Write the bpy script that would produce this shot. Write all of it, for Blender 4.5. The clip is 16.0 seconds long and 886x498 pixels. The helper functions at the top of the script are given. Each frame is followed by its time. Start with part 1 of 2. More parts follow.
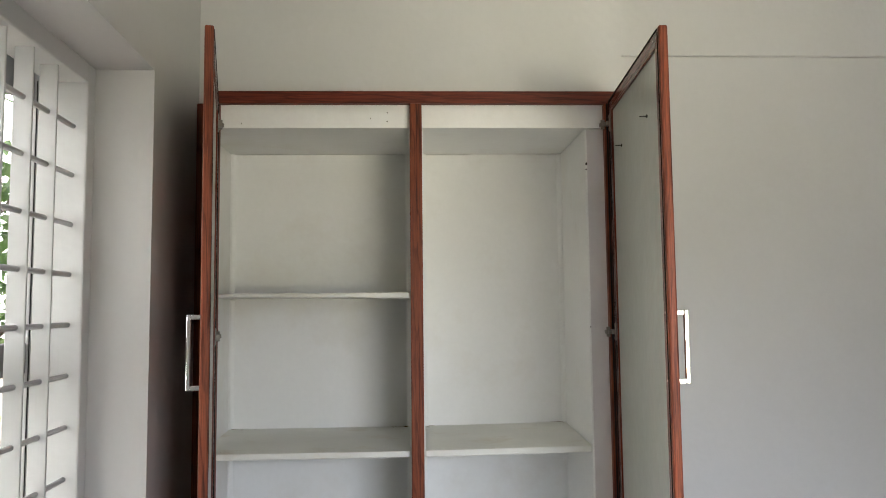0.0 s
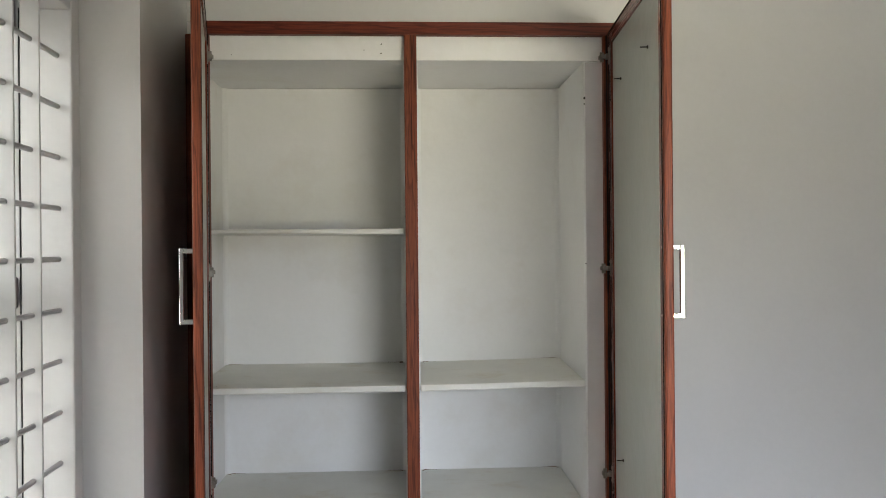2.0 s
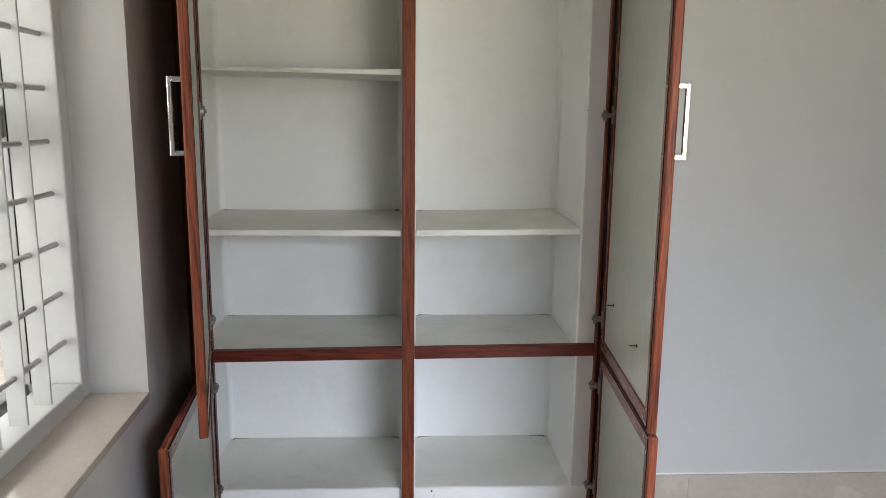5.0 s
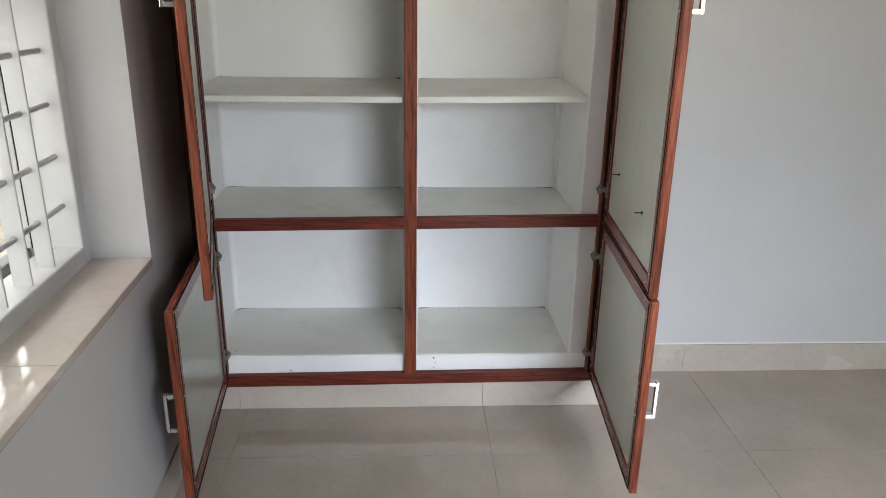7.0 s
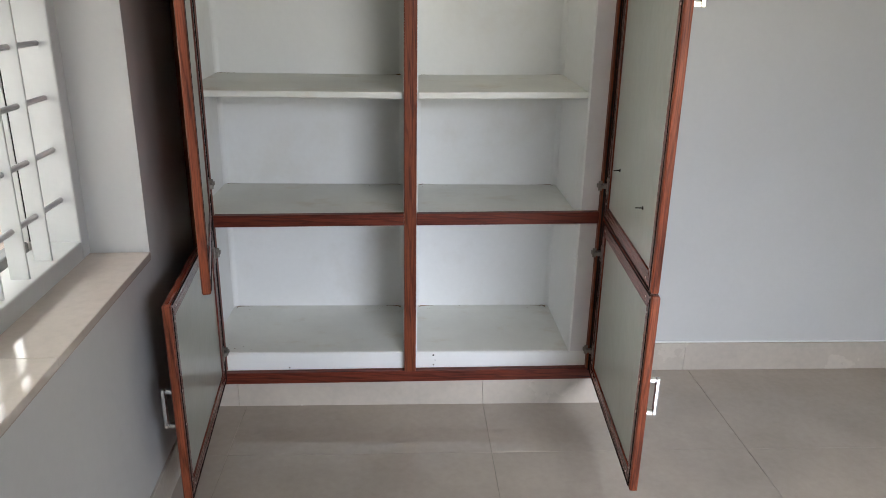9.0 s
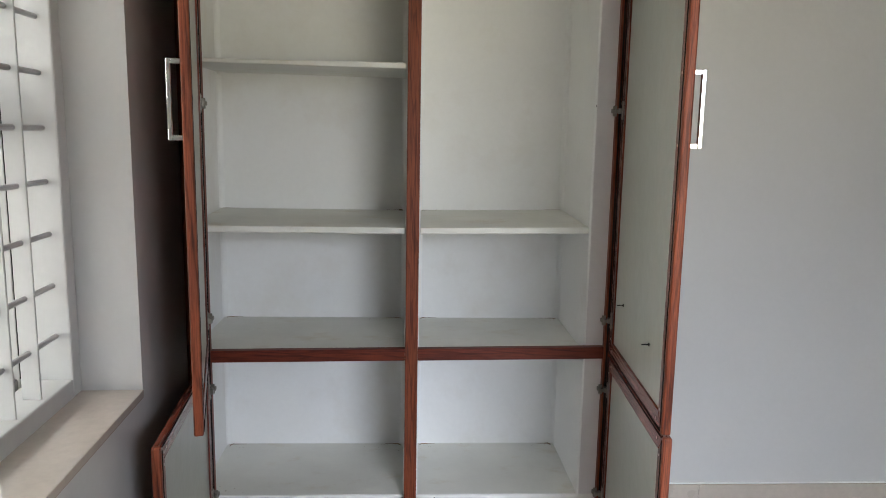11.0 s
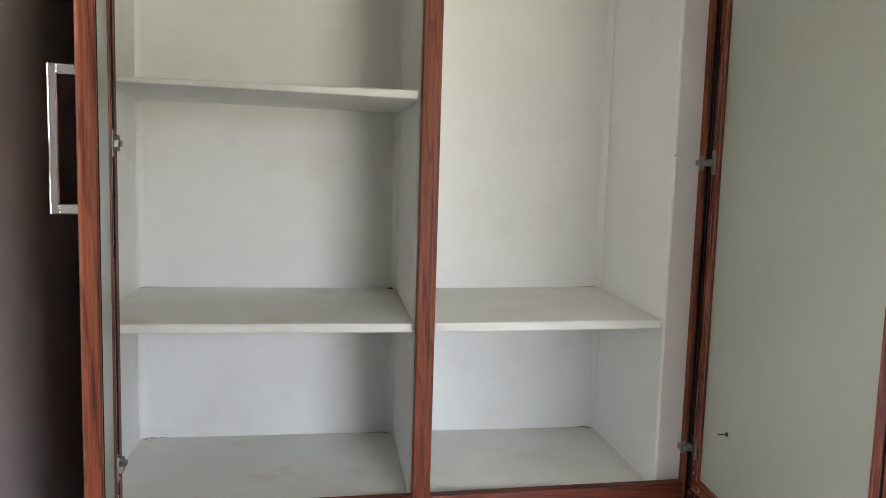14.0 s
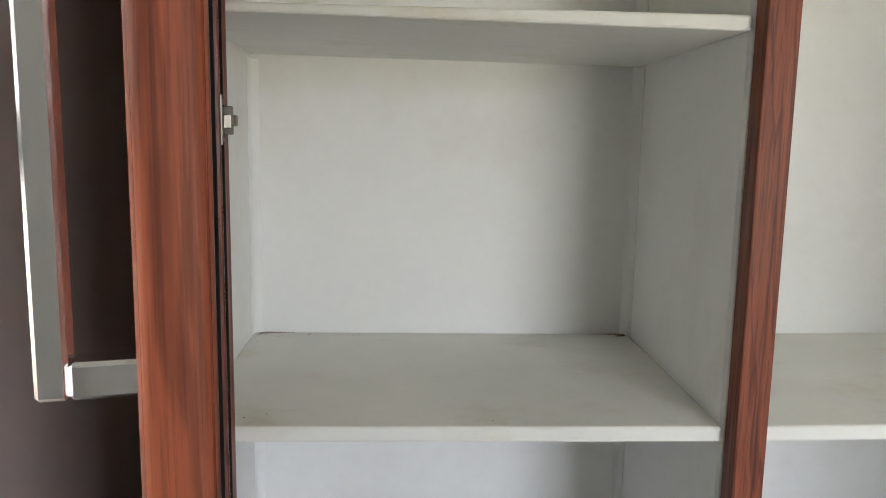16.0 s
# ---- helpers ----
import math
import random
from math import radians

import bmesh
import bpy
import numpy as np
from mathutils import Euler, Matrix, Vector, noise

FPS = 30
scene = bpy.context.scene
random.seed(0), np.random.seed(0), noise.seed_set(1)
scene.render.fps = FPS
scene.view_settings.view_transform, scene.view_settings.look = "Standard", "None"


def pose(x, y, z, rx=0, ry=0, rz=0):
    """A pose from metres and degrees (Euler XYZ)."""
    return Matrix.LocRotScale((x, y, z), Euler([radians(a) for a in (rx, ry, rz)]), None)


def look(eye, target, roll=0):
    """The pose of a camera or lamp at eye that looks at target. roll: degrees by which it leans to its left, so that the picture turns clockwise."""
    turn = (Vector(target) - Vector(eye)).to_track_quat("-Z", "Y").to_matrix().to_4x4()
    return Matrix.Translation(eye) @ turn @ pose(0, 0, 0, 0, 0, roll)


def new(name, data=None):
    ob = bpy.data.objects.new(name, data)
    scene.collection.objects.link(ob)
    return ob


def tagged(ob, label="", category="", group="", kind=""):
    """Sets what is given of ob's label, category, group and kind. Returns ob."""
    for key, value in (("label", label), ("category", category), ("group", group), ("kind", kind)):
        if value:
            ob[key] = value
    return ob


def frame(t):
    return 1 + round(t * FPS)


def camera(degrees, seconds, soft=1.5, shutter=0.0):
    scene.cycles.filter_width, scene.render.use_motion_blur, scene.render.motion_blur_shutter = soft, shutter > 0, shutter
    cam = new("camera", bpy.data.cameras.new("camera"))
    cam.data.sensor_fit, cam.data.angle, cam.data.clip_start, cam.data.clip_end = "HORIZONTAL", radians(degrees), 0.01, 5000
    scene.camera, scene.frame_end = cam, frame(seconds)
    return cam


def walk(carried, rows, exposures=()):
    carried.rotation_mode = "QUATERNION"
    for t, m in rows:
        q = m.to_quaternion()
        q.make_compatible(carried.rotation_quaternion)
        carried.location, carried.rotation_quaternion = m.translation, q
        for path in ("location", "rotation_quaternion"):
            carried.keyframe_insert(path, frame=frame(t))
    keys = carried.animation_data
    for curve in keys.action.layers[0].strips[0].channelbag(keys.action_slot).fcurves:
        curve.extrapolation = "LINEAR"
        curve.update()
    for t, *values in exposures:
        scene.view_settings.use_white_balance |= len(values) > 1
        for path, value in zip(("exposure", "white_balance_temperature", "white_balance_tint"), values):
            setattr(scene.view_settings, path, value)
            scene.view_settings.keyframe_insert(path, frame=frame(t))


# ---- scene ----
cam = camera(62.3, 16.0, soft=0.9)
PATH = [
    (0, (-0.01, -2.239, 1.485), (0.071, -0.247, 1.642), -0.6),
    (0.5, (-0.012, -2.237, 1.482), (0.075, -0.242, 1.594), -0.6),
    (1, (-0.007, -2.228, 1.475), (0.078, -0.231, 1.552), -0.6),
    (1.5, (-0.01, -2.224, 1.473), (0.081, -0.226, 1.512), -0.5),
    (2, (-0.008, -2.22, 1.469), (0.084, -0.222, 1.467), -0.5),
    (2.5, (-0.003, -2.215, 1.461), (0.09, -0.217, 1.41), -0.3),
    (3, (-0.006, -2.215, 1.453), (0.09, -0.22, 1.353), -0.2),
    (3.5, (0.003, -2.207, 1.448), (0.087, -0.215, 1.293), 0.0),
    (4, (-0.002, -2.207, 1.437), (0.089, -0.221, 1.219), 0.2),
    (6.5, (-0.008, -2.183, 1.349), (0.091, -0.274, 0.759), 1.0),
    (7, (-0.011, -2.182, 1.341), (0.087, -0.296, 0.683), 0.9),
    (7.5, (-0.013, -2.182, 1.325), (0.09, -0.309, 0.631), 0.9),
    (8, (-0.009, -2.184, 1.32), (0.093, -0.32, 0.603), 0.9),
    (10.5, (-0.011, -2.158, 1.326), (0.078, -0.202, 0.921), 1.1),
    (11, (-0.014, -2.151, 1.333), (0.082, -0.178, 1.019), 1.0),
    (11.5, (-0.013, -2.148, 1.335), (0.097, -0.164, 1.114), 1.2),
    (12, (-0.036, -2.127, 1.348), (0.133, -0.138, 1.224), 1.5),
    (12.5, (-0.1, -2.047, 1.371), (0.176, -0.068, 1.289), 1.5),
    (13, (-0.203, -1.922, 1.374), (0.183, 0.038, 1.27), 1.3),
    (13.5, (-0.207, -1.707, 1.367), (0.161, 0.253, 1.215), 1.7),
    (14, (-0.203, -1.476, 1.366), (0.109, 0.489, 1.159), 1.7),
    (14.5, (-0.271, -1.243, 1.383), (0.075, 0.713, 1.159), 0.3),
    (15, (-0.328, -1.037, 1.385), (-0.099, 0.938, 1.168), 0.2),
    (15.5, (-0.363, -0.887, 1.378), (-0.314, 1.097, 1.132), 1.3),
    (16, (-0.404, -0.804, 1.381), (-0.311, 1.174, 1.1), 1.0),
]
EXPOSURES = [(0.0, -0.22), (1.5, -0.3), (4.0, -0.32), (7.0, -0.18), (8.5, -0.24), (11.0, -0.4), (12.0, -0.38), (12.5, -0.17), (13.0, -0.08), (14.0, 0.06), (16.0, 0.16)]
walk(cam, [(t, look(eye, target, roll)) for t, eye, target, roll in PATH],
     exposures=EXPOSURES)

# ---- light ----
world = bpy.data.worlds.new("sky")
scene.world = world
world.use_nodes = True
wn = world.node_tree.nodes
sky = wn.new("ShaderNodeTexSky")
sky.sky_type, sky.sun_disc = "NISHITA", False
sky.sun_elevation, sky.sun_rotation = radians(56), radians(-6)
world.node_tree.links.new(sky.outputs[0], wn["Background"].inputs[0])
wn["Background"].inputs[1].default_value = 0.15
sun = new("sun", bpy.data.lights.new("sun", "SUN"))
sun.data.energy, sun.data.angle, sun.data.color = 5.0, radians(3), (1.0, 0.95, 0.86)
sun.matrix_world = look((-0.4, 4, 6), (0, 0, 0))


def area(name, m, w, h, watts, color):
    lamp = new(name, bpy.data.lights.new(name, "AREA"))
    lamp.data.shape, lamp.data.size, lamp.data.size_y = "RECTANGLE", w, h
    lamp.data.energy, lamp.data.color = watts, color
    lamp.matrix_world = m
    return lamp


# daylight in the rear window: sky light falling in, ground light rising; the grilled window takes its light from the hazy sky outside
sky_in = area("window_light_rear", look((1.65, -5.25, 1.95), (0.8, -2.6, -2.3)), 2.3, 1.2, 285, (0.85, 0.92, 1.08))
sky_in.data.spread = radians(110)
ground_in = area("window_light_low", look((1.65, -5.24, 1.05), (0.9, -2.4, 2.75)), 2.3, 0.5, 38, (0.98, 0.925, 0.68))
ground_in.data.spread = radians(70)


# ---- materials ----
def material(name, color, rough=0.5, metal=0.0, spec=0.5):
    m = bpy.data.materials.new(name)
    m.use_nodes = True
    b = m.node_tree.nodes["Principled BSDF"]
    b.inputs["Base Color"].default_value = (*color, 1)
    b.inputs["Roughness"].default_value = rough
    b.inputs["Metallic"].default_value = metal
    b.inputs["Specular IOR Level"].default_value = spec
    return m, m.node_tree.nodes, m.node_tree.links, b


def noise_node(n, l, scale, detail=4.0, stretch=(1, 1, 1), rough=0.55, coord="Object"):
    tc, mp, no = n.new("ShaderNodeTexCoord"), n.new("ShaderNodeMapping"), n.new("ShaderNodeTexNoise")
    mp.inputs["Scale"].default_value = stretch
    no.inputs["Scale"].default_value, no.inputs["Detail"].default_value = scale, detail
    no.inputs["Roughness"].default_value = rough
    l.new(tc.outputs[coord], mp.inputs[0])
    l.new(mp.outputs[0], no.inputs["Vector"])
    return no


def ramp(n, l, src, stops):
    r = n.new("ShaderNodeValToRGB")
    els = r.color_ramp.elements
    while len(els) < len(stops):
        els.new(0.5)
    for e, (p, c) in zip(els, stops):
        e.position, e.color = p, (*c, 1)
    l.new(src, r.inputs[0])
    return r


def mixed(n, l, kind, fac, a, b):
    x = n.new("ShaderNodeMix")
    x.data_type, x.blend_type = "RGBA", kind
    if isinstance(fac, float):
        x.inputs[0].default_value = fac
    else:
        l.new(fac, x.inputs[0])
    l.new(a, x.inputs[6])
    l.new(b, x.inputs[7])
    return x.outputs[2]


def bump(n, l, b, height, strength, distance):
    u = n.new("ShaderNodeBump")
    u.inputs["Strength"].default_value, u.inputs["Distance"].default_value = strength, distance
    l.new(height, u.inputs["Height"])
    l.new(u.outputs[0], b.inputs["Normal"])


def paint(name, color, rough=0.6, grime=0.06, fine=0.25, spec=0.12):
    m, n, l, b = material(name, color, rough, 0, spec)
    big = noise_node(n, l, 1.7, 5)
    small = noise_node(n, l, 60, 5)
    lo = tuple(c * (1 - grime) for c in color)
    r = ramp(n, l, big.outputs[0], [(0.35, lo), (0.65, color)])
    s = ramp(n, l, small.outputs[0], [(0.3, (0.98,) * 3), (0.7, (1.0,) * 3)])
    l.new(mixed(n, l, "MULTIPLY", 1.0, r.outputs[0], s.outputs[0]), b.inputs["Base Color"])
    bump(n, l, b, small.outputs[0], fine, 0.002)
    # hand-trowelled unevenness under the fine grain
    wave = noise_node(n, l, 7.0, 3)
    uneven = n.new("ShaderNodeBump")
    uneven.inputs["Strength"].default_value, uneven.inputs["Distance"].default_value = 0.35, 0.012
    l.new(wave.outputs[0], uneven.inputs["Height"])
    l.new(uneven.outputs[0], [k for k in n if k.type == "BUMP"][0].inputs["Normal"])
    return m


def wood(name, axis, dark, light, rough=0.45, spec=0.28):
    """Printed wood-grain foil: fine close streaks along one axis over slow figure."""
    m, n, l, b = material(name, light, rough, 0, spec)
    grain = [1.0, 1.0, 1.0]
    grain[axis] = 0.03
    fine = noise_node(n, l, 420, 5, grain, 0.6)
    streak = noise_node(n, l, 120, 5, grain, 0.6)
    figure = n.new("ShaderNodeTexWave")
    tc, mp = n.new("ShaderNodeTexCoord"), n.new("ShaderNodeMapping")
    slow = [1.0, 1.0, 1.0]
    slow[axis] = 0.09
    mp.inputs["Scale"].default_value = slow
    l.new(tc.outputs["Object"], mp.inputs[0])
    l.new(mp.outputs[0], figure.inputs["Vector"])
    figure.wave_type, figure.bands_direction = "BANDS", "DIAGONAL"
    figure.inputs["Scale"].default_value, figure.inputs["Distortion"].default_value = 26, 7
    figure.inputs["Detail"].default_value, figure.inputs["Detail Scale"].default_value = 4, 2.0
    mid = tuple((a + 2 * c) / 3 for a, c in zip(dark, light))
    r1 = ramp(n, l, streak.outputs[0], [(0.32, dark), (0.47, mid), (0.66, light)])
    r2 = ramp(n, l, fine.outputs[0], [(0.40, (0.50,) * 3), (0.52, (1.0,) * 3)])
    r3 = ramp(n, l, figure.outputs[0], [(0.0, (0.48, 0.42, 0.40)), (0.22, (1.0,) * 3)])
    c = mixed(n, l, "MULTIPLY", 0.75, r1.outputs[0], r2.outputs[0])
    l.new(mixed(n, l, "MULTIPLY", 0.7, c, r3.outputs[0]), b.inputs["Base Color"])
    worn = ramp(n, l, streak.outputs[0], [(0.3, (rough * 1.2,) * 3), (0.7, (rough * 0.85,) * 3)])
    l.new(worn.outputs[0], b.inputs["Roughness"])
    bump(n, l, b, fine.outputs[0], 0.15, 0.0006)
    return m


def tile_mat(name, color, rough):
    m, n, l, b = material(name, color, rough, 0, 0.5)
    cloud = noise_node(n, l, 3.2, 7, coord="Object")
    speck = noise_node(n, l, 45, 5)
    info = n.new("ShaderNodeObjectInfo")
    lo = tuple(c * 0.86 for c in color)
    hi = tuple(min(1, c * 1.06) for c in color)
    r = ramp(n, l, cloud.outputs[0], [(0.3, lo), (0.7, hi)])
    s = ramp(n, l, speck.outputs[0], [(0.3, (0.93,) * 3), (0.65, (1.0,) * 3)])
    v = ramp(n, l, info.outputs["Random"], [(0.0, (0.95,) * 3), (1.0, (1.0,) * 3)])
    c = mixed(n, l, "MULTIPLY", 1.0, r.outputs[0], s.outputs[0])
    l.new(mixed(n, l, "MULTIPLY", 1.0, c, v.outputs[0]), b.inputs["Base Color"])
    rr = ramp(n, l, cloud.outputs[0], [(0.3, (rough * 0.8,) * 3), (0.7, (rough * 1.4,) * 3)])
    l.new(rr.outputs[0], b.inputs["Roughness"])
    return m


WALL = paint("wall_paint", (0.60, 0.60, 0.585), 0.6, 0.04, 0.1)
NICHE = paint("cupboard_whitewash", (0.89, 0.89, 0.87), 0.65, 0.05, 0.12)
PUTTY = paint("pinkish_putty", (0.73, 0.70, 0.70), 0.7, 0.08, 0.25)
SHELF = paint("shelf_cement_paint", (0.85, 0.845, 0.79), 0.6, 0.16, 0.2)


def stain(m, tint, scale, low, high):
    """Old water and dust marks over a paint, where a stretched noise runs high."""
    n, l = m.node_tree.nodes, m.node_tree.links
    b = n["Principled BSDF"]
    was = b.inputs["Base Color"].links[0].from_socket
    spot = noise_node(n, l, scale, 8, (1.0, 1.6, 1.0), 0.62)
    where = ramp(n, l, spot.outputs[0], [(low, (0, 0, 0)), (high, (1, 1, 1))])
    tone = n.new("ShaderNodeRGB")
    tone.outputs[0].default_value = (*tint, 1)
    l.new(mixed(n, l, "MIX", where.outputs[0], was, mixed(n, l, "MULTIPLY", 1.0, was, tone.outputs[0])), b.inputs["Base Color"])


stain(SHELF, (0.86, 0.80, 0.72), 6.5, 0.56, 0.78)
stain(NICHE, (0.93, 0.91, 0.88), 3.0, 0.52, 0.72)
CEIL = paint("ceiling_paint", (0.82, 0.82, 0.80), 0.7)
FRAME_WHITE = paint("window_enamel", (0.57, 0.58, 0.57), 0.35, 0.05, 0.1, 0.45)
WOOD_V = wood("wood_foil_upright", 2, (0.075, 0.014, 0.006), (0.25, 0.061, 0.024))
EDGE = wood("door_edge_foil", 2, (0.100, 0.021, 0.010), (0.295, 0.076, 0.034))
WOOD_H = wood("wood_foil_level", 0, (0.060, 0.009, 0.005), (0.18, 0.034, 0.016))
WOOD_IN_V = wood("door_back_foil_upright", 2, (0.07, 0.014, 0.009), (0.21, 0.052, 0.030), 0.26, 0.55)
WOOD_IN_H = wood("door_back_foil_level", 0, (0.07, 0.014, 0.009), (0.21, 0.052, 0.030), 0.26, 0.55)
BROWN = wood("door_dark_laminate", 2, (0.080, 0.020, 0.012), (0.170, 0.046, 0.028), 0.45)
PANEL = paint("door_back_laminate", (0.37, 0.385, 0.335), 0.28, 0.05, 0.02, 0.5)
TILE = tile_mat("floor_tile_glaze", (0.44, 0.38, 0.325), 0.055)
SKIRT = tile_mat("skirting_tile_glaze", (0.56, 0.50, 0.43), 0.22)
SILL = tile_mat("sill_tile_glaze", (0.66, 0.59, 0.52), 0.05)
GROUT = paint("grout", (0.46, 0.40, 0.345), 0.9, 0.2)
CHROME = material("chrome", (0.84, 0.85, 0.86), 0.17, 1.0)[0]
STEEL = material("zinc_steel", (0.48, 0.46, 0.43), 0.33, 1.0)[0]
DULL = material("dull_zinc_plate", (0.30, 0.28, 0.25), 0.38, 1.0)[0]
ROD = material("painted_rod", (0.44, 0.44, 0.44), 0.35, 0.15)[0]
BLACK = material("black_gasket", (0.010, 0.009, 0.009), 0.9, 0, 0.15)[0]
HOLE = material("drilled_hole_dust", (0.03, 0.025, 0.02), 0.9)[0]
GREYBAR = paint("sash_grey_enamel", (0.30, 0.31, 0.31), 0.4)
GLASS = material("window_glass", (1, 1, 1), 0.0)[0]
GLASS.node_tree.nodes["Principled BSDF"].inputs["Transmission Weight"].default_value = 1.0
GRASS, gn, gl, gb = material("red_earth_and_grass", (0.3, 0.2, 0.14), 0.95, 0, 0.1)
patch = noise_node(gn, gl, 0.55, 6)
grit = noise_node(gn, gl, 14, 6)
soil = ramp(gn, gl, grit.outputs[0], [(0.3, (0.50, 0.38, 0.30)), (0.7, (0.70, 0.60, 0.51))])
turf = ramp(gn, gl, grit.outputs[0], [(0.3, (0.05, 0.10, 0.02)), (0.7, (0.14, 0.22, 0.05))])
cover = ramp(gn, gl, patch.outputs[0], [(0.52, (0, 0, 0)), (0.66, (1, 1, 1))])
gl.new(mixed(gn, gl, "MIX", cover.outputs[0], soil.outputs[0], turf.outputs[0]), gb.inputs["Base Color"])
LEAF = paint("leaf", (0.17, 0.34, 0.06), 0.5, 0.4)
BARK = paint("bark", (0.12, 0.09, 0.06), 0.9, 0.3)


# ---- mesh helpers ----
def finish(bm, name, mat, smooth=False):
    me = bpy.data.meshes.new(name)
    bmesh.ops.recalc_face_normals(bm, faces=bm.faces)
    bm.to_mesh(me)
    bm.free()
    me.materials.append(mat)
    if smooth:
        for p in me.polygons:
            p.use_smooth = True
    return me


def part(name, bm, mat, parent=None, label="", smooth=False):
    ob = new(name, finish(bm, name, mat, smooth))
    ob.parent = parent
    if label:
        tagged(ob, label)
    return ob


def box(bm, x0, x1, y0, y1, z0, z1, bevel=0.0, seg=1, slope=0.0):
    """A box, its long edges rounded; slope lifts the end at x1."""
    x0, x1, y0, y1 = min(x0, x1), max(x0, x1), min(y0, y1), max(y0, y1)
    r = bmesh.ops.create_cube(bm, size=1)
    for v in r["verts"]:
        high = v.co.x > 0
        v.co = Vector((x1 if high else x0, y1 if v.co.y > 0 else y0, (z1 if v.co.z > 0 else z0) + (slope if high else 0)))
    if bevel:
        edges = list({e for v in r["verts"] for e in v.link_edges})
        bmesh.ops.bevel(bm, geom=edges, offset=bevel, segments=seg, affect="EDGES", profile=0.5)
    return bm


def boxed(*args, **kw):
    return box(bmesh.new(), *args, **kw)


def prism(points, y0, y1, bevel=0.0):
    """A polygon in x and z, drawn out from y0 to y1."""
    bm = bmesh.new()
    a = [bm.verts.new((x, y0, z)) for x, z in points]
    b = [bm.verts.new((x, y1, z)) for x, z in points]
    bm.faces.new(a)
    bm.faces.new(b[::-1])
    for i in range(len(a)):
        j = (i + 1) % len(a)
        bm.faces.new((a[i], b[i], b[j], a[j]))
    bmesh.ops.recalc_face_normals(bm, faces=bm.faces)
    if bevel:
        bmesh.ops.bevel(bm, geom=list(bm.edges), offset=bevel, segments=2, affect="EDGES", profile=0.5)
    return bm


def tube(p, q, r, seg=12, bm=None, r2=None):
    bm = bm or bmesh.new()
    p, q = Vector(p), Vector(q)
    m = Matrix.Translation((p + q) / 2) @ (q - p).to_track_quat("Z", "Y").to_matrix().to_4x4()
    bmesh.ops.create_cone(bm, cap_ends=True, segments=seg, radius1=r, radius2=r if r2 is None else r2, depth=(q - p).length, matrix=m)
    return bm


def setting(name, bm, mat, label, category):
    return tagged(part(name, bm, mat), label, category, kind="structure")


# ---- room shell ----
XL, YF, YB, YW = -0.672, 0.026, 0.42, 0.256
XR, YR, ZC = 3.4, -5.3, 3.0
WY0, WY1, WZ0, WZ1 = -2.05, -0.365, 0.686, 2.10

slab = boxed(XL - 0.25, XR + 0.2, YR - 0.2, YW + 0.2, -0.12, -0.006)
floor = setting("floor", slab, GROUT, "large glossy greige vitrified tile floor", "floor")
ceiling = setting("ceiling", boxed(XL - 0.25, XR + 0.2, YR - 0.2, YW + 0.4, ZC, ZC + 0.15), CEIL, "plain white painted ceiling", "ceiling")

# the window wall stands about two and a half degrees out of square, turned about the window's near jamb
SLANT = Matrix.Translation((XL, WY1, 0)) @ Matrix.Rotation(radians(2.5), 4, "Z") @ Matrix.Translation((-XL, -WY1, 0))
setting("wall_return", boxed(XL - 0.25, XL, WY1, YB + 0.1, -0.1, ZC), WALL, "off-white painted wall between the window and the cupboard", "wall")
bm = bmesh.new()
box(bm, XL - 0.25, XL, YR - 0.2, WY0, -0.1, ZC)
box(bm, XL - 0.25, XL, WY0, WY1, -0.1, WZ0 - 0.02)
box(bm, XL - 0.25, XL, WY0, WY1, WZ1, ZC)
wall_left = setting("wall_left", bm, WALL, "off-white painted wall with a deep window recess", "wall")
wall_left.matrix_basis = SLANT
wall_back = setting("wall_back", boxed(0.66, XR + 0.2, YW, YW + 0.2, -0.1, ZC), WALL, "off-white painted wall beside the cupboard", "wall")
beam = setting("trim_beam", boxed(0.66, XR, YW - 0.014, YW + 0.004, 2.356, ZC, bevel=0.003), WALL, "slightly proud off-white plaster band high on the wall", "plaster band")
wall_right = setting("wall_right", boxed(XR, XR + 0.2, YR - 0.2, YW, -0.1, ZC), WALL, "plain off-white painted wall", "wall")
bm = bmesh.new()
box(bm, 0.46, 0.5, YR - 0.2, YR, -0.1, ZC)
box(bm, 2.8, XR, YR - 0.2, YR, -0.1, ZC)
box(bm, 0.5, 2.8, YR - 0.2, YR, -0.1, 0.75)
box(bm, 0.5, 2.8, YR - 0.2, YR, 2.6, ZC)
wall_rear = setting("wall_rear", bm, WALL, "off-white painted wall with a window opening", "wall")

# two unseen blocks, added so the gap between them shapes the rear window's light
corner_screen = setting("corner_screen", boxed(XL, 0.46, YR - 0.2, -2.75, -0.1, ZC), WALL, "plain off-white block out of view, added to screen the rear light", "wall")
side_screen = setting("side_screen", boxed(1.80, XR, -2.90, -2.75, -0.1, ZC), WALL, "plain off-white screen out of view, added to narrow the rear light", "wall")

# ---- built-in cupboard: masonry, front frame and doors ----
wardrobe = tagged(new("built_in_wardrobe"), "built-in white plastered cupboard with reddish wood-grain frame and four open doors", "wardrobe")
XI, XJ, PT = -0.664, 0.534, 0.023
part("upper_wall", boxed(XL, 0.66, YF, YB + 0.1, 2.16, ZC), WALL, wardrobe, "off-white plaster above the cupboard")
part("lintel", boxed(XL, 0.66, YF, YB + 0.1, 2.045, 2.158), NICHE, wardrobe)
part("back_panel", boxed(XL, 0.66, YB, YB + 0.1, 0.0, 2.043), NICHE, wardrobe)
part("side_wall", boxed(XL, XI, YF, YB, 0.19, 2.043, bevel=0.003), NICHE, wardrobe)
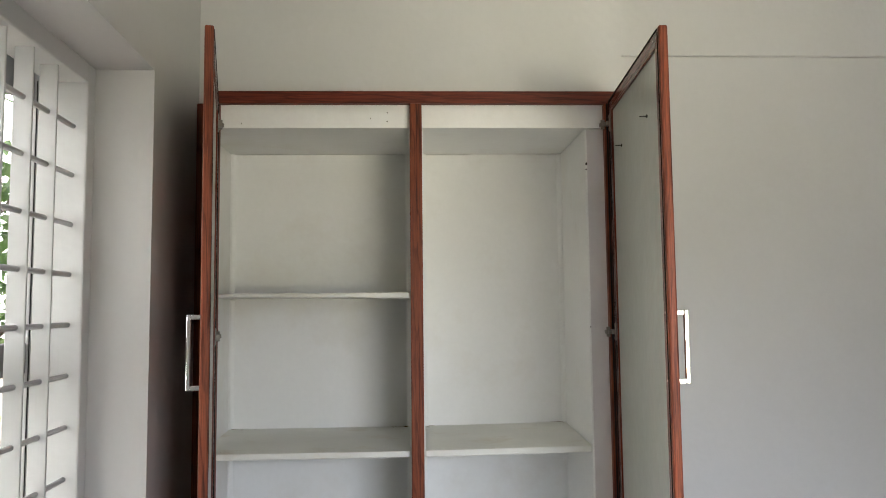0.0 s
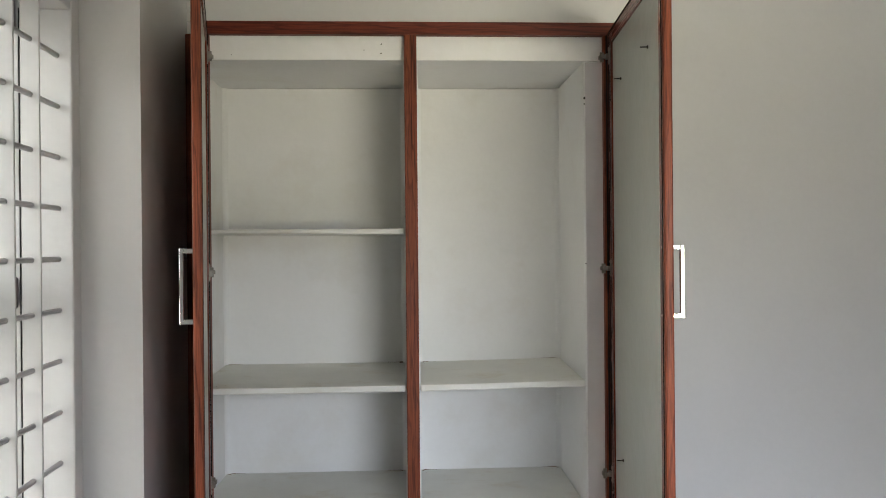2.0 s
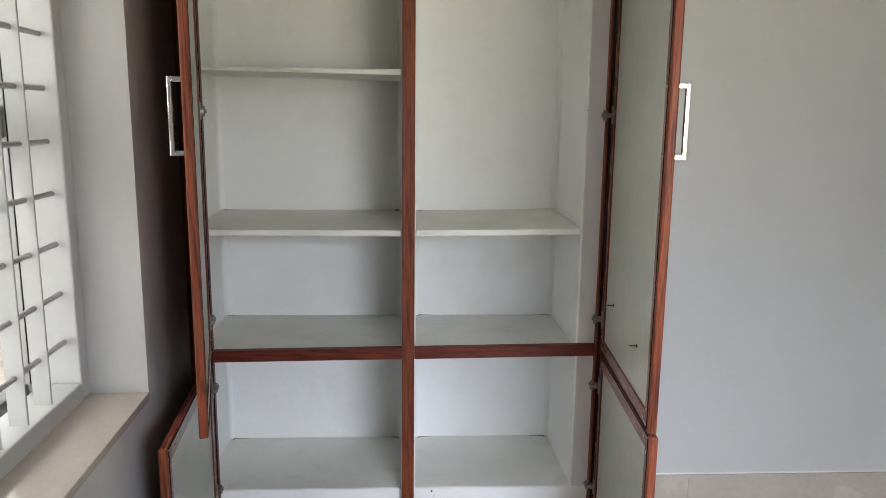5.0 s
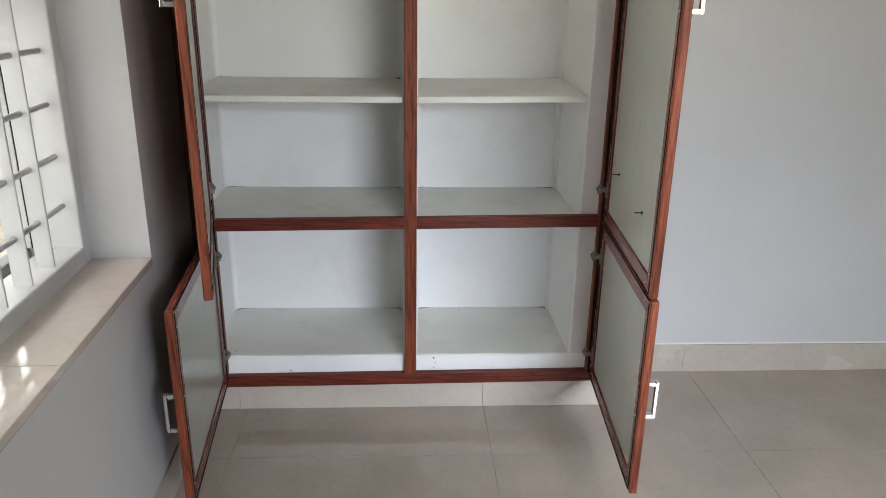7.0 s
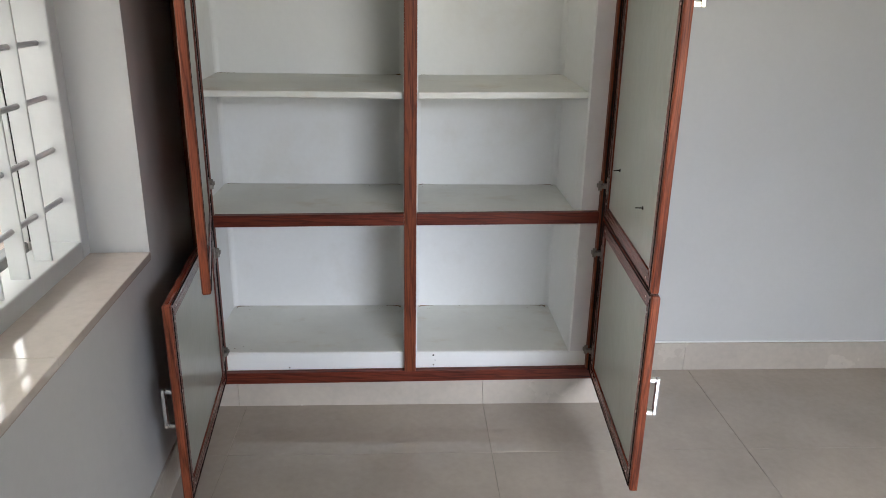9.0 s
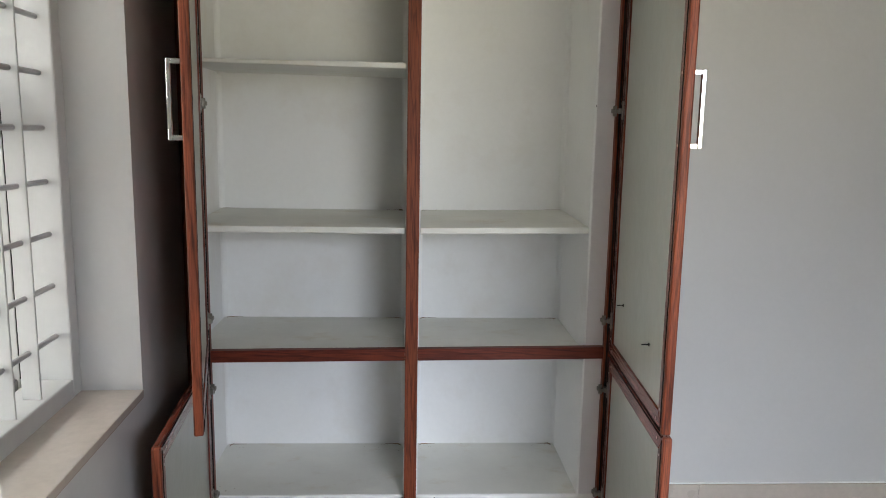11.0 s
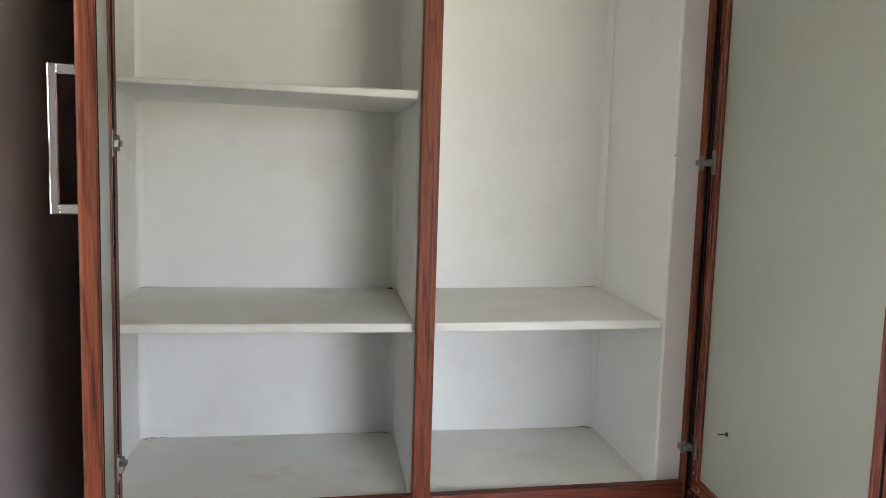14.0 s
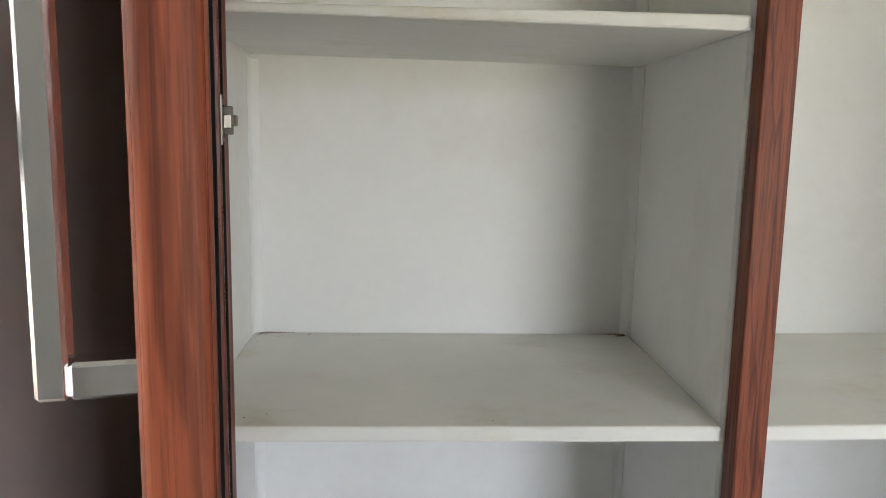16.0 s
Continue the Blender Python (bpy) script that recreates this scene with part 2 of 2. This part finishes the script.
part("side_wall", boxed(XJ, 0.66, YF, YB, 0.19, 2.043, bevel=0.004, seg=2), NICHE, wardrobe)
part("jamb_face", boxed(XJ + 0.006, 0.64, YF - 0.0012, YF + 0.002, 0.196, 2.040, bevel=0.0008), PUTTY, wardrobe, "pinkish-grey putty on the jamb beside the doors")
part("partition", boxed(-PT, PT, YF + 0.006, YB, 0.192, 2.043, bevel=0.004), NICHE, wardrobe)
part("plinth", boxed(XL, 0.66, YF, YB, 0.0, 0.1938, bevel=0.003), NICHE, wardrobe, "whitewashed masonry plinth under the cupboard")
for x0, x1 in ((XI, -PT), (PT, XJ)):
    for z, th, fall in ((1.062, 0.02, 0.012), (0.674, 0.03, 0.004)):
        bm = boxed(x0, x1, YF, YB, z - th, z, bevel=0.0035, seg=2)
        for v in bm.verts:
            v.co.z -= fall * (YB - v.co.y) / (YB - YF)
            if x0 > 0 and z > 1:
                v.co.z += 0.007 * (v.co.x - x0) / (x1 - x0)
        part("shelf", bm, SHELF, wardrobe, "dusty white-painted cement shelf")
    part("cupboard_floor", boxed(x0, x1, YF + 0.006, YB, 0.190, 0.1948), SHELF, wardrobe)
bm = boxed(XI, -PT, YF, YB, 1.513, 1.531, bevel=0.0035, seg=2)
for v in bm.verts:
    if v.co.z < 1.521:
        v.co.z += 0.008 * (v.co.x - (-PT)) / (XI + PT)
part("shelf", bm, SHELF, wardrobe, "dusty white-painted cement shelf, thinner at the wall end")


def cove(x, y, sx, z0, z1, r=0.018, seg=6):
    """Rounded plaster in the upright corner at x, y; sx points into the niche."""
    bm = bmesh.new()
    ring = [(x, y + 0.002), (x, y - r)]
    for i in range(1, seg):
        a = math.pi / 2 * i / seg
        ring.append((x + sx * r * (1 - math.cos(a)), y - r * (1 - math.sin(a))))
    ring.append((x + sx * r, y + 0.002))
    low = [bm.verts.new((p, q, z0)) for p, q in ring]
    top = [bm.verts.new((p, q, z1)) for p, q in ring]
    for i in range(len(ring)):
        j = (i + 1) % len(ring)
        bm.faces.new((low[i], low[j], top[j], top[i]))
    return part("plaster_cove", bm, NICHE, wardrobe, smooth=True)


for x, sx, levels in ((XI, 1, (0.194, 0.674, 1.062, 1.531)), (-PT, -1, (0.194, 0.674, 1.062, 1.531)), (PT, 1, (0.194, 0.674, 1.062)), (XJ, -1, (0.194, 0.674, 1.062))):
    tops = [z - 0.018 for z in levels[1:]] + [2.044]
    for z0, z1 in zip(levels, tops):
        cove(x, YB, sx, z0 - 0.002, z1)

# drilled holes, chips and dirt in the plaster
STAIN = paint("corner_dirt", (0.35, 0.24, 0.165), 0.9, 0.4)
for x, z, r in ((0.539, 1.930, 0.006), (0.537, 1.912, 0.003), (-0.088, 2.094, 0.003), (-0.089, 2.066, 0.003), (-0.141, 2.076, 0.002), (-0.541, 2.060, 0.002),
                (0.078, 0.183, 0.004), (0.079, 0.147, 0.003), (0.084, 0.165, 0.002), (-0.401, 0.140, 0.003), (0.538, 1.418, 0.0024), (0.541, 1.405, 0.0018), (0.543, 1.021, 0.003)):
    part("drill_hole", tube((x, YF + 0.004, z), (x, YF - 0.0006, z), 0.75 * r, 9), HOLE, wardrobe, "small dark drilled hole in the plaster")


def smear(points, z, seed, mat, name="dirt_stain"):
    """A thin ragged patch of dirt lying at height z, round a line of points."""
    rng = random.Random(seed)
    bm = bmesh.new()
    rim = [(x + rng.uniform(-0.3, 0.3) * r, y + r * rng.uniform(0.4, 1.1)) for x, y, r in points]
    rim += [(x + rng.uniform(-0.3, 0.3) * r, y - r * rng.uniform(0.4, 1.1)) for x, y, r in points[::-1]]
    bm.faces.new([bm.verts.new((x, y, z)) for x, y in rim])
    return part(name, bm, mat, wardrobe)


def flecks(bm, x, d, z, seed, count=16):
    """Crumbs of old dirt gathered in a back corner of a shelf."""
    rng = random.Random(seed)
    for _ in range(count):
        u, v = rng.expovariate(1 / 0.028), rng.expovariate(1 / 0.010)
        r = rng.uniform(0.0005, 0.0014)
        cx, cy = x + d * (0.008 + min(u, 0.16)), YB - 0.006 - min(v, 0.06)
        zz = z - (0.012 if z > 1 else 0.004 if z > 0.6 else 0) * (YB - cy) / (YB - YF) + 0.0002
        turn = rng.uniform(0, 6.28)
        rim = [(cx + 2 * r * rng.uniform(0.6, 1.2) * math.cos(turn + 1.2566 * k), cy + r * rng.uniform(0.6, 1.2) * math.sin(turn + 1.2566 * k), zz) for k in range(5)]
        bm.faces.new([bm.verts.new(p) for p in rim])


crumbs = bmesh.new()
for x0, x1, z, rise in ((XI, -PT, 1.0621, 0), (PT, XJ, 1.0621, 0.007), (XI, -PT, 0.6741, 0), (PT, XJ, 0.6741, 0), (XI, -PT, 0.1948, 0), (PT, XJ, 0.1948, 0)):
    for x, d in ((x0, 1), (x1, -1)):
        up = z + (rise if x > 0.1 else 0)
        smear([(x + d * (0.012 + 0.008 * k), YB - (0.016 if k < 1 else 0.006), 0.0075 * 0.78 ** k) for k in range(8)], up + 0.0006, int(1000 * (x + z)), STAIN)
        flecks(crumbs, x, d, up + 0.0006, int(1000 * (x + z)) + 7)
# one small clod left where the partition meets the back
clod = bmesh.new()
bmesh.ops.create_icosphere(clod, subdivisions=2, radius=0.005)
lump = random.Random(4)
for v in clod.verts:
    v.co *= lump.uniform(0.7, 1.15)
    v.co = Vector((v.co.x * 1.5 - PT - 0.017, v.co.y * 0.8 + YB - 0.015, v.co.z * 0.6 + 1.0632))
part("dirt_clod", clod, STAIN, wardrobe, "small brown clod of dirt in the shelf corner", True)
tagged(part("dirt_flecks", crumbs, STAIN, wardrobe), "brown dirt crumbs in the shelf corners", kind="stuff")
for x, y, r in ((-0.585, 0.06, 0.0022), (-0.56, 0.075, 0.0016), (-0.53, 0.05, 0.0012), (-0.61, 0.09, 0.0014)):
    smear([(x - r, y, r), (x, y, r * 1.3), (x + r, y, r)], 0.1951, int(x * -999), STAIN)
for x, y, r in ((-0.60, 0.05, 0.0016), (-0.575, 0.062, 0.0012), (-0.30, 0.04, 0.001)):
    smear([(x - r, y, r), (x, y, r * 1.3), (x + r, y, r)], 1.0522, int(x * -777), STAIN)

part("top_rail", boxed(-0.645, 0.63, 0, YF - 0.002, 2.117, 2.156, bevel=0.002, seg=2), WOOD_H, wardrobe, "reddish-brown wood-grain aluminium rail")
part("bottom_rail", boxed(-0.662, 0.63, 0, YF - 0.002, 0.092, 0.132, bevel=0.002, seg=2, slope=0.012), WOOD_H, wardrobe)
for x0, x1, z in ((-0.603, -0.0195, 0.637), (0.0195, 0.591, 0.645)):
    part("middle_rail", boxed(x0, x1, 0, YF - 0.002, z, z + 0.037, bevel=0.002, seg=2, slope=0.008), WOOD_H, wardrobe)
part("centre_post", boxed(-0.019, 0.019, -0.001, YF + 0.003, 0.136, 2.1165, bevel=0.002, seg=2), WOOD_V, wardrobe, "reddish-brown wood-grain aluminium post")
for x0, x1 in ((-0.6715, -0.604), (0.592, 0.63)):
    part("stile", boxed(x0, x1, 0.001, YF - 0.002, 0.136, 2.1165, bevel=0.002), WOOD_V, wardrobe)


for x0, x1 in ((-0.6085, -0.6030), (0.5975, 0.6030)):
    part("stile_seal", boxed(x0, x1, -0.0026, 0.0008, 0.137, 2.116, bevel=0.0008), BLACK, wardrobe, "black rubber seal along the door stile")


def make_door(s, angle, z0, z1, handle_z, hinge_z, screws=()):
    """One leaf; s is 1 where it hangs on the left stile, -1 on the right. Its back is at local y 0."""
    w, h, t, f = 0.623, z1 - z0, 0.019, 0.042
    door = new("door", finish(prism([(s * 0.036, 0.036), (s * (w - 0.036), 0.036), (s * (w - 0.036), h - 0.036), (s * 0.036, h - 0.036)], -0.0175, -0.0125), "door", BROWN))
    tagged(door, "open cupboard door, dark brown laminate outside, pale grey-green inside")
    door.parent = wardrobe
    door.matrix_basis = pose(-s * 0.605, -0.004, z0, 0, 0, -s * angle)
    part("inner_panel", prism([(s * 0.037, 0.037), (s * (w - 0.037), 0.037), (s * (w - 0.037), h - 0.037), (s * 0.037, h - 0.037)], -0.0122, -0.005), PANEL, door, "pale grey-green laminate panel")
    for pts, mat in (
        ([(0, 0), (0, h), (f, h - f), (f, f)], WOOD_IN_V),
        ([(w, 0), (w, h), (w - f, h - f), (w - f, f)], WOOD_IN_V),
        ([(0.0005, 0), (w - 0.0005, 0), (w - f - 0.0005, f), (f + 0.0005, f)], WOOD_IN_H),
        ([(0.0005, h), (w - 0.0005, h), (w - f - 0.0005, h - f), (f + 0.0005, h - f)], WOOD_IN_H),
    ):
        part("door_stile" if mat is WOOD_IN_V else "door_rail", prism([(s * x, z) for x, z in pts], -t, 0, bevel=0.0015), mat, door)
    part("edge_profile", boxed(s * (w - 0.014), s * (w + 0.001), -t - 0.001, 0.0008, -0.001, h + 0.001, bevel=0.005, seg=5), EDGE, door, "rounded wood-grain edge profile", True)
    part("gasket", boxed(s * (w - 0.016), s * (w - 0.0135), -0.002, 0.0018, 0.01, h - 0.01), BLACK, door, "black rubber gasket")
    part("gasket", boxed(s * 0.0, s * 0.006, -0.002, 0.002, 0.004, h - 0.004), BLACK, door)
    for z in (0.0015, h - 0.0055):
        part("gasket", boxed(s * 0.008, s * (w - 0.018), -0.002, 0.0016, z, z + 0.004), BLACK, door)
    # handle: a rectangular loop standing off the outer face
    a, b, xo, d = handle_z[0] - z0, handle_z[1] - z0, w - 0.0315, 0.030
    bm = bmesh.new()
    box(bm, s * xo, s * (xo + 0.012), -t - d, -t - d + 0.009, a, b, bevel=0.0012)
    box(bm, s * xo, s * (xo + 0.012), -t - d + 0.009, -t + 0.001, a, a + 0.011, bevel=0.0012)
    box(bm, s * xo, s * (xo + 0.012), -t - d + 0.009, -t + 0.001, b - 0.011, b, bevel=0.0012)
    part("handle", bm, CHROME, door, "rectangular polished chrome pull handle")
    for z in hinge_z:
        z -= z0
        bm = bmesh.new()
        box(bm, s * 0.008, s * 0.024, -0.001, 0.002, z - 0.026, z + 0.026, bevel=0.0008)
        box(bm, s * 0.0, s * 0.018, 0.002, 0.011, z - 0.009, z + 0.006, bevel=0.001)
        tube((s * 0.016, 0.001, z + 0.019), (s * 0.016, 0.004, z + 0.019), 0.0035, 8, bm)
        tube((s * 0.016, 0.001, z - 0.019), (s * 0.016, 0.004, z - 0.019), 0.0035, 8, bm)
        part("hinge", bm, DULL, door, "silver concealed cup hinge")
    for x, z in ((0.02, 0.05), (0.05, 0.02), (w - 0.028, 0.05), (w - 0.055, 0.02), (0.02, h - 0.05), (0.05, h - 0.02), (w - 0.028, h - 0.05), (w - 0.055, h - 0.02), (w - 0.026, handle_z[0] - z0 + 0.006), (w - 0.026, handle_z[1] - z0 - 0.006)):
        part("screw", tube((s * x, -0.001, z), (s * x, 0.0012, z), 0.003, 10), STEEL, door)
    for x, z in screws:
        bm = tube((s * x, -0.006, z - z0), (s * x, 0.014, z - z0), 0.0014, 8)
        tube((s * x, -0.0052, z - z0), (s * x, -0.003, z - z0), 0.0045, 10, bm)
        part("protruding_screw", bm, HOLE, door, "dark screw tip poking through the panel")
    return door


make_door(1, 76.2, 0.668, 2.124, (1.307, 1.473), (2.048, 1.403, 0.772))
make_door(1, 84.6, 0.110, 0.646, (0.316, 0.420), (0.553, 0.214))
make_door(-1, 85.5, 0.674, 2.124, (1.308, 1.472), (2.050, 1.405, 0.779), ((0.159, 1.947), (0.467, 1.952), (0.148, 0.858), (0.449, 0.832)))
make_door(-1, 86.0, 0.127, 0.665, (0.339, 0.441), (0.560, 0.216))

# hinge arms fixed to the frame stiles
for s in (-1, 1):
    for z in (2.05, 1.404, 0.776, 0.557, 0.215):
        bm, s = bmesh.new(), (1 if s > 0 else -1.022)
        box(bm, s * 0.577, s * 0.586, -0.004, 0.010, z - 0.007, z + 0.005, bevel=0.0015)
        box(bm, s * 0.580, s * 0.592, -0.003, 0.002, z - 0.016, z + 0.014, bevel=0.001)
        box(bm, s * 0.584, s * 0.608, -0.014, -0.003, z - 0.007, z + 0.005, bevel=0.0015)
        part("hinge_arm", bm, DULL, wardrobe, "silver hinge arm on the frame")

# ---- window in the left wall ----
window = tagged(new("window_1"), "white-painted window with a welded grille of flat bars and rods", "window", kind="structure")
window.matrix_basis = SLANT
FX0, FX1 = -0.915, -0.818
for name, b in (("window_frame", (WY1 - 0.045, WY1 + 0.003, WZ0, WZ1)), ("window_frame", (WY0 - 0.003, WY0 + 0.045, WZ0, WZ1))):
    part(name, boxed(FX0, FX1, *b, bevel=0.004, seg=2), FRAME_WHITE, window)
part("window_frame", boxed(FX0, FX1, WY0 + 0.045, WY1 - 0.045, WZ1 - 0.05, WZ1 + 0.002, bevel=0.004, seg=2), FRAME_WHITE, window)
part("window_frame", boxed(FX0, FX1, WY0 + 0.045, WY1 - 0.045, WZ0 - 0.005, WZ0 + 0.045, bevel=0.004, seg=2), FRAME_WHITE, window)
y = -0.547
while y > WY0 + 0.06:
    part("flat_bar", boxed(-0.872, -0.832, y - 0.003, y + 0.003, WZ0 + 0.044, WZ1 - 0.049, bevel=0.001), FRAME_WHITE, window, "flat white grille bar")
    y -= 0.117
for i in range(11):
    z = 0.838 + i * 0.1225
    part("rod", tube((-0.852, WY0 + 0.04, z), (-0.852, WY1 - 0.04, z), 0.0065, 12), ROD, window, "round grey grille rod", smooth=False)
SX = -0.965
for y0, y1 in ((WY1 - 0.055, WY1), (-1.21, -1.16), (WY0, WY0 + 0.055)):
    part("sash_stile", boxed(SX - 0.02, SX + 0.03, y0, y1, WZ0 - 0.01, WZ1 + 0.01, bevel=0.003), FRAME_WHITE, window)
for z0, z1 in ((WZ0 - 0.01, WZ0 + 0.05), (1.335, 1.41), (WZ1 - 0.10, WZ1 + 0.01)):
    part("sash_rail", boxed(SX - 0.015, SX + 0.025, WY0 + 0.055, -1.21, z0, z1, bevel=0.003), GREYBAR, window)
    part("sash_rail", boxed(SX - 0.015, SX + 0.025, -1.16, WY1 - 0.055, z0, z1, bevel=0.003), GREYBAR, window)
for y0, y1 in ((WY0 + 0.05, -1.205), (-1.165, WY1 - 0.05)):
    pane = part("pane", boxed(SX, SX + 0.004, y0, y1, WZ0, WZ1), GLASS, window, "clear glass pane")
    pane.visible_shadow = False
part("seal", boxed(SX + 0.03, SX + 0.0315, WY1 - 0.0575, WY1 - 0.055, WZ0 + 0.05, WZ1 - 0.05), BLACK, window, "black rubber seal")

# ---- outside ----
HAZE, hn, hl, hb = material("hazy_sky", (0.9, 0.95, 0.95), 1.0)
hb.inputs["Emission Color"].default_value = (1.0, 0.99, 0.96, 1)
hb.inputs["Emission Strength"].default_value = 8.2
backdrop = setting("backdrop", boxed(-14.2, -14, -30, 40, -0.5, 14), HAZE, "bright hazy white sky beyond the garden", "sky")
yard = setting("ground", boxed(-60, 60, -60, 60, -0.62, -0.5), GRASS, "reddish earth with patches of grass outside the window", "ground")


def make_tree(x, y, height, seed):
    rng = random.Random(seed)
    tree = tagged(new("tree"), "leafy green garden tree outside the window", "tree", "garden trees")
    tree.matrix_basis = pose(x, y, -0.5)
    bm = tube((0, 0, 0), (0.1, 0, height * 0.6), 0.13, 9, None, 0.07)
    for k in range(6):
        a = k * 1.05 + rng.random()
        tube((0.07, 0, height * (0.35 + 0.04 * k)), (0.07 + math.cos(a) * 1.1, math.sin(a) * 1.1, height * (0.55 + 0.07 * k)), 0.05, 6, bm, 0.015)
    part("trunk", bm, BARK, tree)
    verts, faces = [], []
    for k in range(2600):
        c = Vector((rng.gauss(0, 0.75), rng.gauss(0, 0.75), height * 0.72 + rng.gauss(0, height * 0.17)))
        u = Vector((rng.gauss(0, 1), rng.gauss(0, 1), rng.gauss(0, 0.6))).normalized()
        v = u.cross(Vector((rng.gauss(0, 1), rng.gauss(0, 1), rng.gauss(0, 1)))).normalized()
        n = len(verts)
        L, W = 0.16 + rng.random() * 0.08, 0.05
        verts += [c - u * L / 2, c + v * W, c + u * L / 2, c - v * W]
        faces.append((n, n + 1, n + 2, n + 3))
    me = bpy.data.meshes.new("crown")
    me.from_pydata(verts, [], faces)
    me.materials.append(LEAF)
    new("crown", me).parent = tree
    return tree


make_tree(-5.5, 2.2, 4.2, 3)
make_tree(-7.0, 4.6, 5.0, 8)
make_tree(-5.0, 5.2, 3.6, 5)
make_tree(-6.5, 0.2, 4.0, 6)

# ---- tiles last ----
def tiles(name, parent, mat, x_edges, make):
    for a, b in zip(x_edges, x_edges[1:]):
        part(name, make(a, b), mat, parent)


G = 0.0004
xs = [XL, 0.25 - 0.8, 0.25, 1.05, 1.85, 2.65, XR]
ys = [YW, -0.265, -1.065, -1.865, -2.665, -3.465, -4.265, -5.065, YR]
for x0, x1 in zip(xs, xs[1:]):
    for y1, y0 in zip(ys, ys[1:]):
        part("tile", boxed(x0 + G, x1 - G, y0 + G, y1 - G, -0.006, 0.0, bevel=0.0008), TILE, floor)

base_back = tagged(new("baseboard_back"), "beige glazed tile skirting along the wall", "skirting", kind="structure")
tiles("skirting_tile", base_back, SKIRT, [0.672, 1.03, 1.83, 2.63, XR], lambda a, b: boxed(a + G, b - G, YW - 0.009, YW + 0.002, 0.0, 0.111, bevel=0.0012))
part("sealant_bead", boxed(0.672, XR, YW - 0.0045, YW + 0.001, 0.1112, 0.1165, bevel=0.0012), CEIL, base_back, "thin white sealant line on top of the skirting")
base_front = tagged(new("baseboard_cupboard"), "beige glazed tile skirting below the cupboard", "skirting", kind="structure")
tiles("skirting_tile", base_front, SKIRT, [XL + 0.008, -0.575, 0.247, 0.668], lambda a, b: boxed(a + G, b - G, YF - 0.009, YF + 0.001, 0.0, 0.104, bevel=0.0012))
base_left = tagged(new("baseboard_left"), "beige glazed tile skirting along the window wall", "skirting", kind="structure")
for a, b in ((-5.3, -4.8), (-4.8, -4.0), (-4.0, -3.2), (-3.2, -2.4), (-2.4, -1.6), (-1.6, -0.8), (-0.8, WY1)):
    part("skirting_tile", boxed(XL - 0.001, XL + 0.008, a + G, b - G, 0.0, 0.104, bevel=0.0012), SKIRT, base_left)
base_left.matrix_basis = SLANT
base_return = tagged(new("baseboard_return"), "beige glazed tile skirting behind the open cupboard door", "skirting", kind="structure")
part("skirting_tile", boxed(XL - 0.001, XL + 0.008, WY1 + G, 0.016, 0.0, 0.104, bevel=0.0012), SKIRT, base_return)
part("mortar_joint", boxed(XL - 0.02, XL + 0.0008, WY0, WY1, WZ0 - 0.0215, WZ0 - 0.0178), GROUT, wall_left)
sill = tagged(new("window_sill"), "glossy beige tiled window sill", "window sill", kind="structure")
sill.matrix_basis = SLANT
for a, b in ((WY0, -1.75), (-1.75, -0.95), (-0.95, WY1)):
    part("sill_tile", boxed(FX1 - 0.002, XL + 0.0025, a + G, b - G, WZ0 - 0.018, WZ0, bevel=0.0015), SILL, sill)
